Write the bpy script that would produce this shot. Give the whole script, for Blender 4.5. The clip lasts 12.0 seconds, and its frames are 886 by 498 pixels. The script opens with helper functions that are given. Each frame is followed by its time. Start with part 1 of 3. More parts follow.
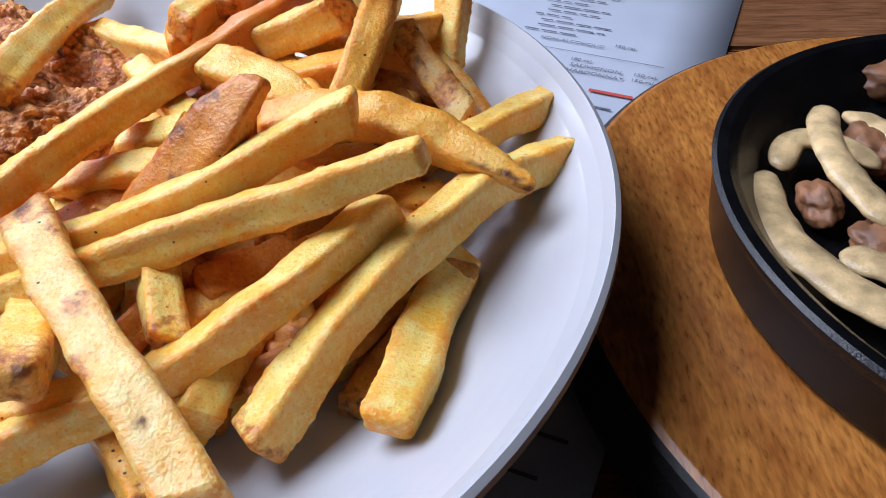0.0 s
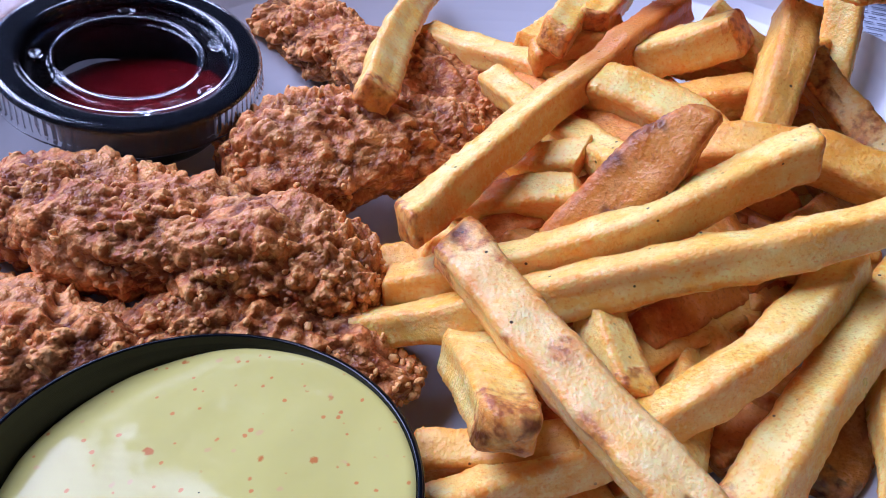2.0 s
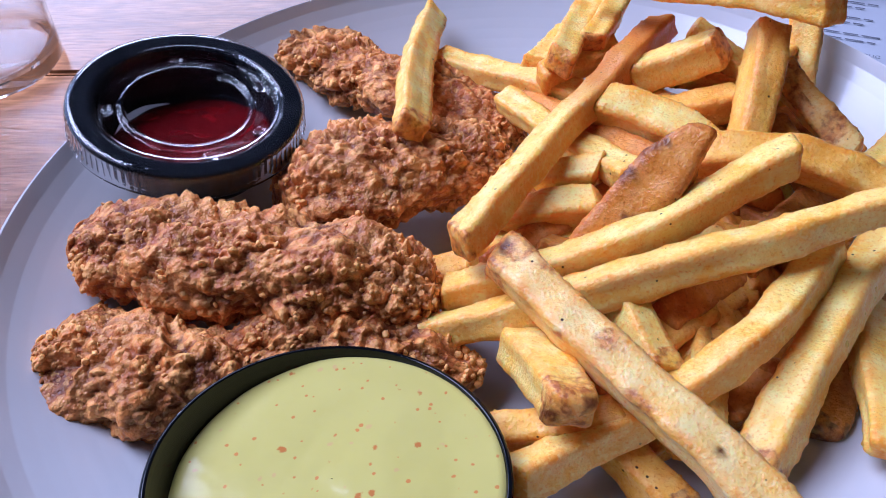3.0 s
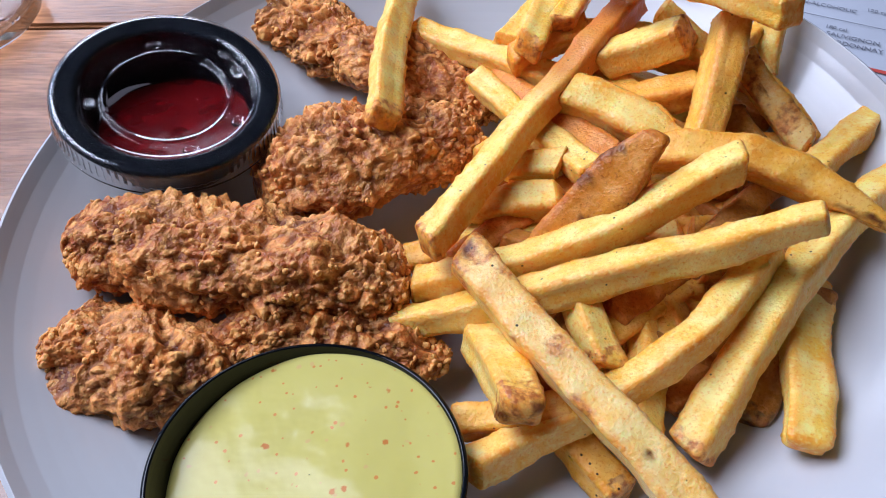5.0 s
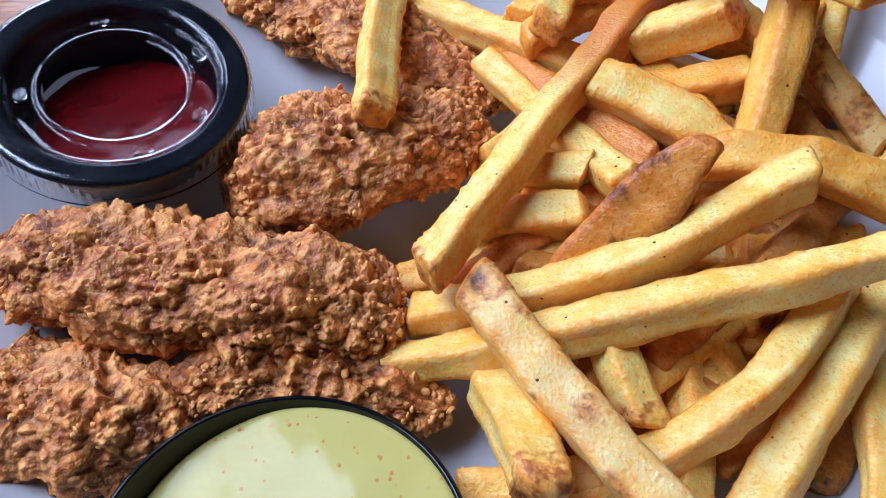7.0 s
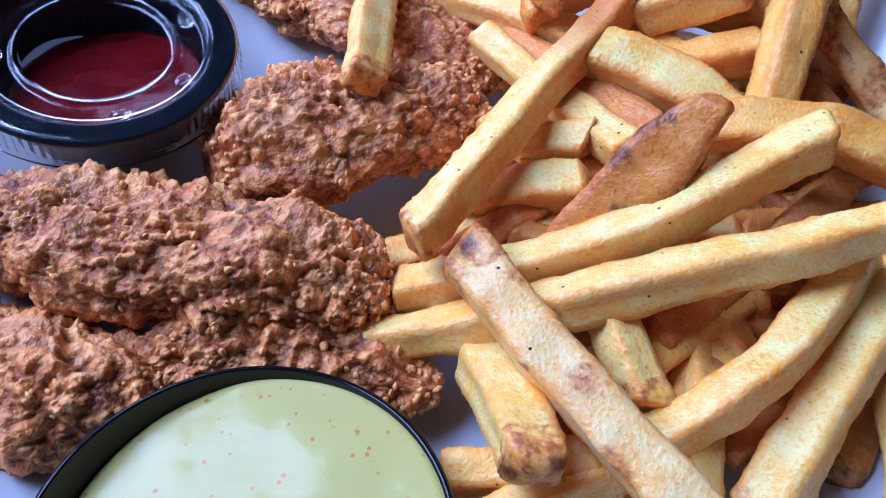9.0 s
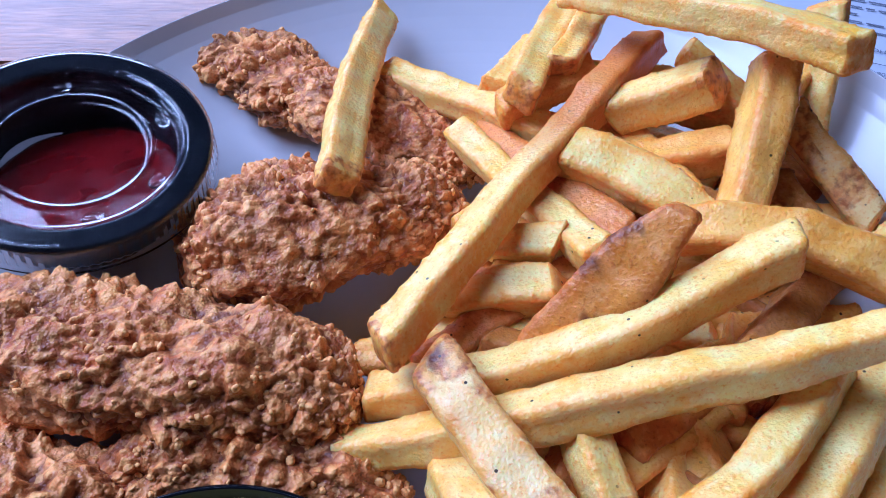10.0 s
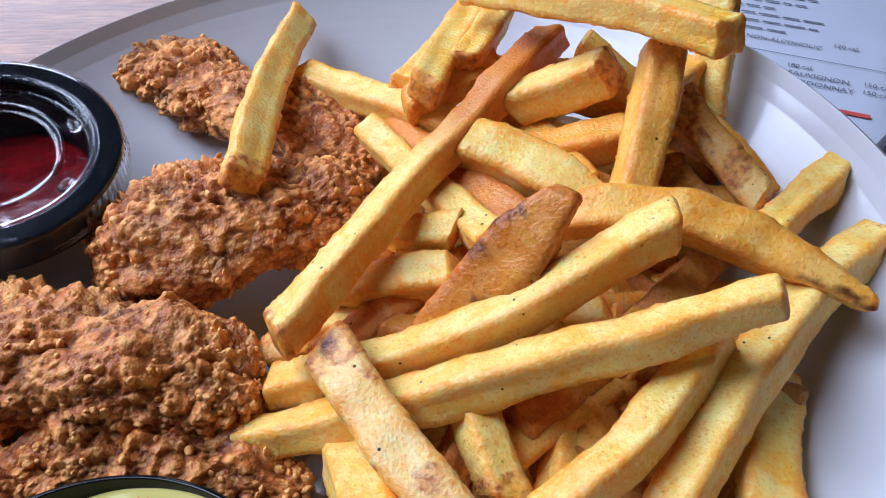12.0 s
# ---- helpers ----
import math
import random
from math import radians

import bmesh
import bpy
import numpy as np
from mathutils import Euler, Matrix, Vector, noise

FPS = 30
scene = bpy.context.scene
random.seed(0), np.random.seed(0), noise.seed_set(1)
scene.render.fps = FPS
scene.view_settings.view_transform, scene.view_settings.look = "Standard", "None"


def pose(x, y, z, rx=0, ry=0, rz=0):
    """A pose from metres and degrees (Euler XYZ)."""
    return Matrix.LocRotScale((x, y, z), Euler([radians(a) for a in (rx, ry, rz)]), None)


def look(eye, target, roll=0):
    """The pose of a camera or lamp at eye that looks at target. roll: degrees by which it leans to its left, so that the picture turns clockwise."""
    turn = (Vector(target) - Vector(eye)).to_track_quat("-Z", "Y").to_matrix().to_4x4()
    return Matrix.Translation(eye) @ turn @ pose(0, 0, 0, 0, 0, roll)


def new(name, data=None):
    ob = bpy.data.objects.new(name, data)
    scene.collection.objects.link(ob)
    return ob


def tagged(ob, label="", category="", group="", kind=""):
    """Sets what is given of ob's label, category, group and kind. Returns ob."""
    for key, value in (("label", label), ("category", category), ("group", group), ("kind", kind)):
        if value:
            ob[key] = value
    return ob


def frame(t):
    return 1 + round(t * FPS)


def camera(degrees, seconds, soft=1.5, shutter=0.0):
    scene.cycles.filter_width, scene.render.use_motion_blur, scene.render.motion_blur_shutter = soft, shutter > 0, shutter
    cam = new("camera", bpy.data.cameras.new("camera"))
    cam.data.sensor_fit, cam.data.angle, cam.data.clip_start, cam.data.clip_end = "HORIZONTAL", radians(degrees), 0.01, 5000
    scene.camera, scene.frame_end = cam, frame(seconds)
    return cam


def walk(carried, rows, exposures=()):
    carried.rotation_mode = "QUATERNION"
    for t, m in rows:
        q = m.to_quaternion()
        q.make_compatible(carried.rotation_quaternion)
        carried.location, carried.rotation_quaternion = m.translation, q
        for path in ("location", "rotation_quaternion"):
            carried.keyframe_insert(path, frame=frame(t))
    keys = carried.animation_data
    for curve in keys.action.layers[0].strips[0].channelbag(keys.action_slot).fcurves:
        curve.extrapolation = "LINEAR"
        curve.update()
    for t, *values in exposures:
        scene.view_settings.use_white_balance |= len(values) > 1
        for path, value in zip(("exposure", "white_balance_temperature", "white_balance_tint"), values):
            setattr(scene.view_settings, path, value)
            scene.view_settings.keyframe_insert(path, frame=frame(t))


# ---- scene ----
cam = camera(59.4, 12.0, 1.0)
METRES, EYE, TILT, LEAN, TURN = 0.25, 0.144, -41.5, 0.5, 0.0
ROWS = [
    (0.0, 0.0, 0.0, 0.0, 0.0, -0.0, -0.0),
    (0.5, -0.1107, 0.0395, 0.0168, 2.9, -0.45, -2.84),
    (1.0, -0.2017, 0.0458, 0.0305, 4.71, -0.59, -4.93),
    (1.5, -0.2492, 0.0446, 0.0255, 5.68, -0.74, -5.63),
    (2.0, -0.2952, 0.036, 0.0304, 6.14, -0.93, -4.69),
    (2.5, -0.3437, -0.019, 0.0481, 5.48, -1.55, -2.25),
    (3.0, -0.3571, -0.0863, 0.0666, 3.96, -2.78, -0.27),
    (3.5, -0.3482, -0.1135, 0.1044, 3.14, -4.65, 0.34),
    (5.5, -0.3184, -0.1036, 0.2109, 4.06, -12.76, 0.07),
    (6.0, -0.3172, -0.055, 0.2177, 3.81, -13.49, 0.31),
    (6.5, -0.324, -0.0013, 0.2199, 3.62, -13.95, 0.4),
    (7.0, -0.3374, 0.0248, 0.2181, 3.64, -14.31, 0.07),
    (9.0, -0.3262, 0.0556, 0.1504, 4.24, -11.49, -0.94),
    (9.5, -0.3168, 0.069, 0.1767, 4.26, -9.58, -0.78),
    (10.0, -0.3, 0.0719, 0.2, 4.45, -8.16, -0.51),
    (10.5, -0.2812, 0.0735, 0.2077, 4.31, -7.51, -0.07),
    (11.0, -0.2526, 0.0679, 0.2001, 3.83, -7.29, 0.4),
    (11.5, -0.2413, 0.0685, 0.1846, 3.56, -7.15, 0.74),
    (12.0, -0.2229, 0.0597, 0.1794, 3.21, -7.06, 1.2),
]
LIGHT = [(0.0, -0.06, 5600, 20), (1.0, -0.26, 5150, 31), (2.5, -0.26, 4900, 39), (3.5, -0.25, 5250, 27), (5.5, -0.27, 5550, 21), (7.0, -0.27, 5050, 22), (9.0, -0.24, 4250, 32), (10.5, -0.27, 4550, 29), (12.0, -0.30, 5300, 22)]
walk(cam, [(t, pose(0, 0, EYE, TILT, LEAN, TURN) @ pose(METRES * x, METRES * y, METRES * z, 90 + pitch, roll, yaw)) for t, x, y, z, yaw, pitch, roll in ROWS], LIGHT)

# ---- light ----
world = bpy.data.worlds.new("sky")
scene.world = world
world.use_nodes = True
wn = world.node_tree.nodes
sky = wn.new("ShaderNodeTexSky")
sky.sky_type, sky.sun_disc = "NISHITA", False
sky.sun_elevation, sky.sun_rotation = radians(38), radians(120)
wn["Background"].inputs["Strength"].default_value = 0.12
world.node_tree.links.new(sky.outputs[0], wn["Background"].inputs["Color"])


def window_light(name, place, target, width, height, watts, colour):
    lamp = bpy.data.lights.new(name, "AREA")
    lamp.shape, lamp.size, lamp.size_y, lamp.energy, lamp.color = "RECTANGLE", width, height, watts, colour
    ob = new(name, lamp)
    ob.matrix_world = look(place, target)
    return ob


window_light("window_daylight", (-0.66, 0.38, 0.82), (-0.1, 0.13, 0.0), 0.70, 0.70, 18, (0.94, 0.98, 1.0))
window_light("window_daylight_far", (-0.66, 1.15, 0.42), (-0.15, 0.25, 0.0), 0.75, 0.5, 5.5, (0.94, 0.98, 1.0))


# ---- materials ----
def material(name, rough=0.5, metal=0.0, spec=0.5):
    m = bpy.data.materials.new(name)
    m.use_nodes = True
    b = m.node_tree.nodes["Principled BSDF"]
    b.inputs["Roughness"].default_value = rough
    b.inputs["Metallic"].default_value = metal
    b.inputs["Specular IOR Level"].default_value = spec
    return m, m.node_tree.nodes, m.node_tree.links, b


def texture(nodes, links, kind, scale, detail=3.0, stretch=None, source="Object"):
    co = nodes.new("ShaderNodeTexCoord")
    mp = nodes.new("ShaderNodeMapping")
    links.new(co.outputs[source], mp.inputs["Vector"])
    if stretch:
        mp.inputs["Scale"].default_value = stretch
    t = nodes.new("ShaderNodeTexNoise" if kind == "noise" else "ShaderNodeTexVoronoi")
    t.inputs["Scale"].default_value = scale
    t.inputs["Detail"].default_value = detail
    links.new(mp.outputs[0], t.inputs["Vector"])
    return t.outputs[0]


def ramp(nodes, links, source, stops):
    r = nodes.new("ShaderNodeValToRGB")
    while len(r.color_ramp.elements) < len(stops):
        r.color_ramp.elements.new(0.5)
    for e, (p, c) in zip(r.color_ramp.elements, stops):
        e.position, e.color = p, (*c, 1)
    links.new(source, r.inputs[0])
    return r.outputs[0]


def mix(nodes, links, factor, a, b, mode="MIX"):
    n = nodes.new("ShaderNodeMix")
    n.data_type, n.blend_type = "RGBA", mode
    for socket, v in ((n.inputs[0], factor), (n.inputs[6], a), (n.inputs[7], b)):
        if isinstance(v, (int, float)):
            socket.default_value = v
        elif isinstance(v, tuple):
            socket.default_value = (*v, 1)
        else:
            links.new(v, socket)
    return n.outputs[2]


def math_node(nodes, links, op, a, b=0.0, clamp=False):
    n = nodes.new("ShaderNodeMath")
    n.operation, n.use_clamp = op, clamp
    for i, v in enumerate((a, b)):
        if isinstance(v, (int, float)):
            n.inputs[i].default_value = v
        else:
            links.new(v, n.inputs[i])
    return n.outputs[0]


def bump(nodes, links, b, height, strength, distance):
    n = nodes.new("ShaderNodeBump")
    n.inputs["Strength"].default_value, n.inputs["Distance"].default_value = strength, distance
    links.new(height, n.inputs["Height"])
    links.new(n.outputs[0], b.inputs["Normal"])


def attribute(nodes, name):
    n = nodes.new("ShaderNodeAttribute")
    n.attribute_name = name
    return n.outputs["Fac"]


def fry_material(name, pale, gold, edge, skin):
    m, n, k, b = material(name, 0.42, 0.0, 0.35)
    big = texture(n, k, "noise", 70, 3)
    mid = texture(n, k, "noise", 300, 4)
    fine = texture(n, k, "noise", 1300, 4)
    # potato fibres run along the strip
    co = n.new("ShaderNodeCombineXYZ")
    k.new(math_node(n, k, "MULTIPLY", attribute(n, "along"), 0.22), co.inputs[0])
    k.new(attribute(n, "girth"), co.inputs[1])
    fibre = n.new("ShaderNodeTexNoise")
    fibre.inputs["Scale"].default_value, fibre.inputs["Detail"].default_value = 620, 4
    k.new(co.outputs[0], fibre.inputs["Vector"])
    fibre = fibre.outputs[0]
    white = tuple(min(1, c * 1.04 + d) for c, d in zip(pale, (0.02, 0.05, 0.07)))
    base = mix(n, k, ramp(n, k, big, [(0.40, (0, 0, 0)), (0.68, (0.9,) * 3)]), pale, gold)
    base = mix(n, k, ramp(n, k, fibre, [(0.48, (0, 0, 0)), (0.72, (0.4,) * 3)]), base, gold)
    base = mix(n, k, ramp(n, k, texture(n, k, "noise", 210, 4), [(0.47, (0, 0, 0)), (0.62, (0.8,) * 3)]), base, white)
    base = mix(n, k, math_node(n, k, "MULTIPLY", attribute(n, "edge"), ramp(n, k, mid, [(0.3, (0.45,) * 3), (0.62, (1, 1, 1))])), base, edge)
    base = mix(n, k, ramp(n, k, fine, [(0.55, (0, 0, 0)), (0.70, (0.65,) * 3)]), base, edge)
    base = mix(n, k, ramp(n, k, texture(n, k, "noise", 800, 3), [(0.52, (0, 0, 0)), (0.70, (0.5,) * 3)]), base, white)
    toast = math_node(n, k, "MULTIPLY", attribute(n, "toast"), ramp(n, k, big, [(0.3, (0.7,) * 3), (0.7, (1, 1, 1))]))
    base = mix(n, k, toast, base, (0.58, 0.15, 0.010))
    # brown skin at cut ends and along some faces, and dark specks
    patch = math_node(n, k, "MULTIPLY", attribute(n, "skin"), ramp(n, k, texture(n, k, "noise", 420, 5), [(0.40, (0.12,) * 3), (0.58, (0.95,) * 3)]))
    light = (skin[0] * 1.7 + 0.10, skin[1] * 2.2 + 0.10, skin[2] * 2.2 + 0.03)
    skin_c = mix(n, k, ramp(n, k, texture(n, k, "noise", 560, 5), [(0.42, (0, 0, 0)), (0.60, (1, 1, 1))]), light, skin)
    base = mix(n, k, patch, base, skin_c)
    base = mix(n, k, math_node(n, k, "MULTIPLY", attribute(n, "burn"), ramp(n, k, mid, [(0.30, (0.4,) * 3), (0.5, (1, 1, 1))])), base, (0.13, 0.032, 0.006))
    dots = texture(n, k, "voronoi", 260, 0)
    where = ramp(n, k, texture(n, k, "noise", 55, 2), [(0.52, (0, 0, 0)), (0.56, (1, 1, 1))])
    spot = math_node(n, k, "MULTIPLY", ramp(n, k, dots, [(0.07, (0.95,) * 3), (0.10, (0, 0, 0))]), where)
    base = mix(n, k, spot, base, (0.03, 0.012, 0.006))
    k.new(base, b.inputs["Base Color"])
    b.inputs["Subsurface Weight"].default_value = 0.45
    b.inputs["Subsurface Radius"].default_value = (1.0, 0.5, 0.14)
    b.inputs["Subsurface Scale"].default_value = 0.0030
    k.new(ramp(n, k, mid, [(0.3, (0.26,) * 3), (0.7, (0.5,) * 3)]), b.inputs["Roughness"])
    bump(n, k, b, mix(n, k, 0.15, mix(n, k, 0.5, texture(n, k, "noise", 1000, 3), fine), fibre), 0.7, 0.0008)
    return m


FRY = {
    "pale": fry_material("fried_potato_pale", (1.0, 0.74, 0.20), (1.0, 0.52, 0.035), (0.88, 0.30, 0.006), (0.40, 0.105, 0.018)),
    "gold": fry_material("fried_potato_golden", (0.97, 0.57, 0.09), (0.90, 0.40, 0.03), (0.72, 0.235, 0.008), (0.32, 0.12, 0.04)),
    "orange": fry_material("fried_potato_orange", (0.82, 0.34, 0.03), (0.64, 0.19, 0.012), (0.46, 0.11, 0.006), (0.13, 0.03, 0.02)),
    "skin": fry_material("fried_potato_skin", (1.0, 0.73, 0.27), (0.96, 0.53, 0.08), (0.84, 0.31, 0.02), (0.36, 0.085, 0.016)),
    "brown": fry_material("fried_potato_brown", (0.66, 0.30, 0.045), (0.52, 0.20, 0.02), (0.36, 0.11, 0.01), (0.10, 0.03, 0.012)),
}


def crust_material():
    m, n, k, b = material("fried_crust", 0.5, 0.0, 0.32)
    big = texture(n, k, "noise", 60, 4)
    mid = texture(n, k, "noise", 300, 5)
    fine = texture(n, k, "noise", 1300, 3)
    base = ramp(n, k, big, [(0.34, (0.47, 0.110, 0.021)), (0.5, (0.74, 0.240, 0.046)), (0.66, (0.97, 0.41, 0.12))])
    base = mix(n, k, ramp(n, k, mid, [(0.46, (0, 0, 0)), (0.66, (0.55,) * 3)]), base, (0.86, 0.40, 0.10))
    base = mix(n, k, ramp(n, k, mid, [(0.28, (0.7,) * 3), (0.44, (0, 0, 0))]), base, (0.36, 0.09, 0.022))
    # cracks and hollows: browner crust, with crevice shade painted into the colour too
    base = mix(n, k, math_node(n, k, "MULTIPLY", attribute(n, "pit_shade"), 0.95), base, (0.12, 0.026, 0.007))
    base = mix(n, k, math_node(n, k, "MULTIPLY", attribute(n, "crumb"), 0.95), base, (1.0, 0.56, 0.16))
    cell = n.new("ShaderNodeTexVoronoi")
    cell.inputs["Scale"].default_value = 850
    co = n.new("ShaderNodeTexCoord")
    k.new(co.outputs["Object"], cell.inputs["Vector"])
    base = mix(n, k, ramp(n, k, cell.outputs["Color"], [(0.55, (0, 0, 0)), (0.9, (0.5,) * 3)]), base, (0.92, 0.50, 0.15))
    base = mix(n, k, ramp(n, k, fine, [(0.56, (0, 0, 0)), (0.72, (0.4,) * 3)]), base, (0.40, 0.11, 0.025))
    k.new(base, b.inputs["Base Color"])
    k.new(ramp(n, k, fine, [(0.35, (0.34,) * 3), (0.65, (0.6,) * 3)]), b.inputs["Roughness"])
    b.inputs["Subsurface Weight"].default_value = 0.08
    b.inputs["Subsurface Radius"].default_value = (1.0, 0.4, 0.15)
    b.inputs["Subsurface Scale"].default_value = 0.0012
    grain = texture(n, k, "voronoi", 1500, 0)
    coarse = texture(n, k, "voronoi", 700, 0)
    h = mix(n, k, 0.5, ramp(n, k, grain, [(0.0, (1, 1, 1)), (0.75, (0, 0, 0))]), ramp(n, k, coarse, [(0.0, (1, 1, 1)), (0.8, (0, 0, 0))]))
    bump(n, k, b, mix(n, k, 0.25, h, fine), 0.55, 0.0008)
    return m


def plain(name, colour, rough, metal=0.0, wear=0.12, scale=60, spec=0.5, depth=0.0003):
    """A surface of one colour with faint variation at two scales."""
    m, n, k, b = material(name, rough, metal, spec)
    big, fine = texture(n, k, "noise", scale, 4), texture(n, k, "noise", scale * 14, 3)
    dark = tuple(c * (1 - wear) for c in colour)
    c = mix(n, k, ramp(n, k, big, [(0.35, (0, 0, 0)), (0.65, (1, 1, 1))]), dark, colour)
    k.new(mix(n, k, ramp(n, k, fine, [(0.55, (0, 0, 0)), (0.8, (0.5,) * 3)]), c, dark), b.inputs["Base Color"])
    k.new(ramp(n, k, big, [(0.3, (rough * 0.85,) * 3), (0.7, (min(1, rough * 1.15),) * 3)]), b.inputs["Roughness"])
    bump(n, k, b, fine, 0.25, depth)
    return m


def wood_material(name, dark, light, rough, stretch, scale):
    m, n, k, b = material(name, rough)
    g = texture(n, k, "noise", scale, 8, stretch)
    f = texture(n, k, "noise", scale * 5, 6, stretch)
    c = ramp(n, k, g, [(0.3, dark), (0.7, light)])
    c = mix(n, k, ramp(n, k, f, [(0.35, (0.6,) * 3), (0.6, (0, 0, 0))]), c, tuple(x * 0.5 for x in dark))
    k.new(c, b.inputs["Base Color"])
    k.new(ramp(n, k, f, [(0.3, (rough * 0.8,) * 3), (0.7, (min(1, rough * 1.3),) * 3)]), b.inputs["Roughness"])
    bump(n, k, b, f, 0.3, 0.0005)
    return m


def clear_material(name, rough, ior):
    m, n, k, b = material(name, rough)
    b.inputs["Transmission Weight"].default_value = 1
    b.inputs["IOR"].default_value = ior
    b.inputs["Base Color"].default_value = (0.98, 0.99, 1, 1)
    return m


def sauce_material():
    m, n, k, b = material("mustard_dressing", 0.14, 0.0, 0.22)
    big = texture(n, k, "noise", 70, 3)
    base = mix(n, k, big, (0.55, 0.485, 0.125), (0.61, 0.55, 0.17))
    warp = texture(n, k, "noise", 520, 3)
    wave = math_node(n, k, "MULTIPLY", math_node(n, k, "SUBTRACT", warp, 0.5), 0.42)
    # spice flecks of two sizes, some of them sunk in
    for scale, reach, tint in ((150, 0.10, (0.52, 0.14, 0.03)), (330, 0.11, (0.60, 0.20, 0.05)), (190, 0.09, (0.62, 0.42, 0.16))):
        s = math_node(n, k, "ADD", texture(n, k, "voronoi", scale, 0), wave)
        base = mix(n, k, ramp(n, k, s, [(reach - 0.03, (0.85,) * 3), (reach + 0.03, (0, 0, 0))]), base, tint)
    k.new(base, b.inputs["Base Color"])
    b.inputs["Subsurface Weight"].default_value = 0.15
    b.inputs["Subsurface Radius"].default_value = (1, 0.8, 0.3)
    b.inputs["Subsurface Scale"].default_value = 0.003
    bump(n, k, b, big, 0.3, 0.0018)
    return m


CRUST = crust_material()
CHINA = plain("white_glazed_china", (0.555, 0.56, 0.575), 0.16, 0, 0.03, 30, 0.5, 0.00005)
BLACK = plain("black_plastic", (0.005, 0.006, 0.008), 0.09, 0, 0.2, 80, 0.3, 0.00005)
IRON = plain("seasoned_cast_iron", (0.006, 0.006, 0.007), 0.22, 0.0, 0.4, 120, 0.25, 0.0006)
CLEAR = clear_material("clear_plastic", 0.02, 1.33)
GLASS = clear_material("clear_glass", 0.0, 1.45)
SAUCE = sauce_material()
KETCHUP = plain("tomato_ketchup", (0.07, 0.0025, 0.003), 0.14, 0, 0.35, 90, 0.25, 0.00012)
PAPER = plain("menu_paper", (0.50, 0.53, 0.60), 0.6, 0, 0.06, 40, 0.3, 0.0001)
INK = plain("dark_ink", (0.15, 0.16, 0.20), 0.7)
RED_INK = plain("red_ink", (0.6, 0.08, 0.06), 0.7)
TABLE_WOOD = wood_material("table_wood", (0.18, 0.07, 0.026), (0.36, 0.165, 0.07), 0.2, (1, 9, 9), 14)
BOARD_WOOD = wood_material("board_wood", (0.34, 0.105, 0.018), (0.62, 0.25, 0.045), 0.32, (6, 1.6, 4), 30)
BOARD_EDGE = plain("black_stained_wood", (0.018, 0.018, 0.02), 0.4, 0, 0.3, 90)
ONION = plain("cooked_onion", (0.90, 0.64, 0.31), 0.16, 0, 0.5, 160, 0.5, 0.001)
MEAT = plain("grilled_meat", (0.40, 0.18, 0.08), 0.4, 0, 0.6, 190, 0.5, 0.002)
PLASTER = plain("wall_plaster", (0.26, 0.24, 0.21), 0.8, 0, 0.08, 3)
CEILING = plain("ceiling_paint", (0.20, 0.19, 0.175), 0.85, 0, 0.08, 3)
FLOOR_WOOD = wood_material("floor_wood", (0.14, 0.08, 0.05), (0.26, 0.16, 0.1), 0.4, (1, 8, 8), 5)
FRAME = plain("window_frame_paint", (0.1, 0.1, 0.1), 0.4)


# ---- shapes ----
def link_mesh(name, verts, faces, mat, parent=None, label="", smooth=True, **values):
    me = bpy.data.meshes.new(name)
    me.from_pydata(verts, [], faces)
    if smooth:
        me.polygons.foreach_set("use_smooth", [True] * len(me.polygons))
    for key, v in values.items():
        me.attributes.new(key, "FLOAT", "POINT").data.foreach_set("value", v)
    me.materials.append(mat)
    me.update()
    ob = new(name, me)
    if parent:
        ob.parent = parent
    if label:
        tagged(ob, label)
    return ob


def part(name, bm, mat, parent=None, label="", smooth=False):
    me = bpy.data.meshes.new(name)
    bmesh.ops.recalc_face_normals(bm, faces=bm.faces[:])
    bm.to_mesh(me)
    bm.free()
    if smooth:
        me.polygons.foreach_set("use_smooth", [True] * len(me.polygons))
    me.materials.append(mat)
    ob = new(name, me)
    if parent:
        ob.parent = parent
    if label:
        tagged(ob, label)
    return ob


def box(size, at, bevel=0.0):
    bm = bmesh.new()
    bmesh.ops.create_cube(bm, size=1, matrix=Matrix.Translation(at) @ Matrix.Diagonal((*size, 1)))
    if bevel:
        bmesh.ops.bevel(bm, geom=bm.edges[:], offset=bevel, segments=2, affect="EDGES")
    return bm


def lathe(profile, segments, shape=None):
    """A turned body from a closed or open profile of (radius, height) in metres; shape(r, z, angle) may vary the radius."""
    fine = []
    for p, q in zip(profile, profile[1:]):
        fine.append(p)
        if math.dist(p, q) > 0.0014:
            # flat stretches stay flat up to their ends
            fine += [(p[0] + (q[0] - p[0]) * t, p[1] + (q[1] - p[1]) * t) for t in (0.06, 0.94)]
    profile = fine + [profile[-1]]
    verts, faces = [], []
    for r, z in profile:
        for i in range(segments):
            a = 2 * math.pi * i / segments
            q = shape(r, z, a) if shape else r
            verts.append((q * math.cos(a), q * math.sin(a), z))
    for j in range(len(profile) - 1):
        for i in range(segments):
            i2 = (i + 1) % segments
            faces.append((j * segments + i, j * segments + i2, (j + 1) * segments + i2, (j + 1) * segments + i))
    return verts, faces


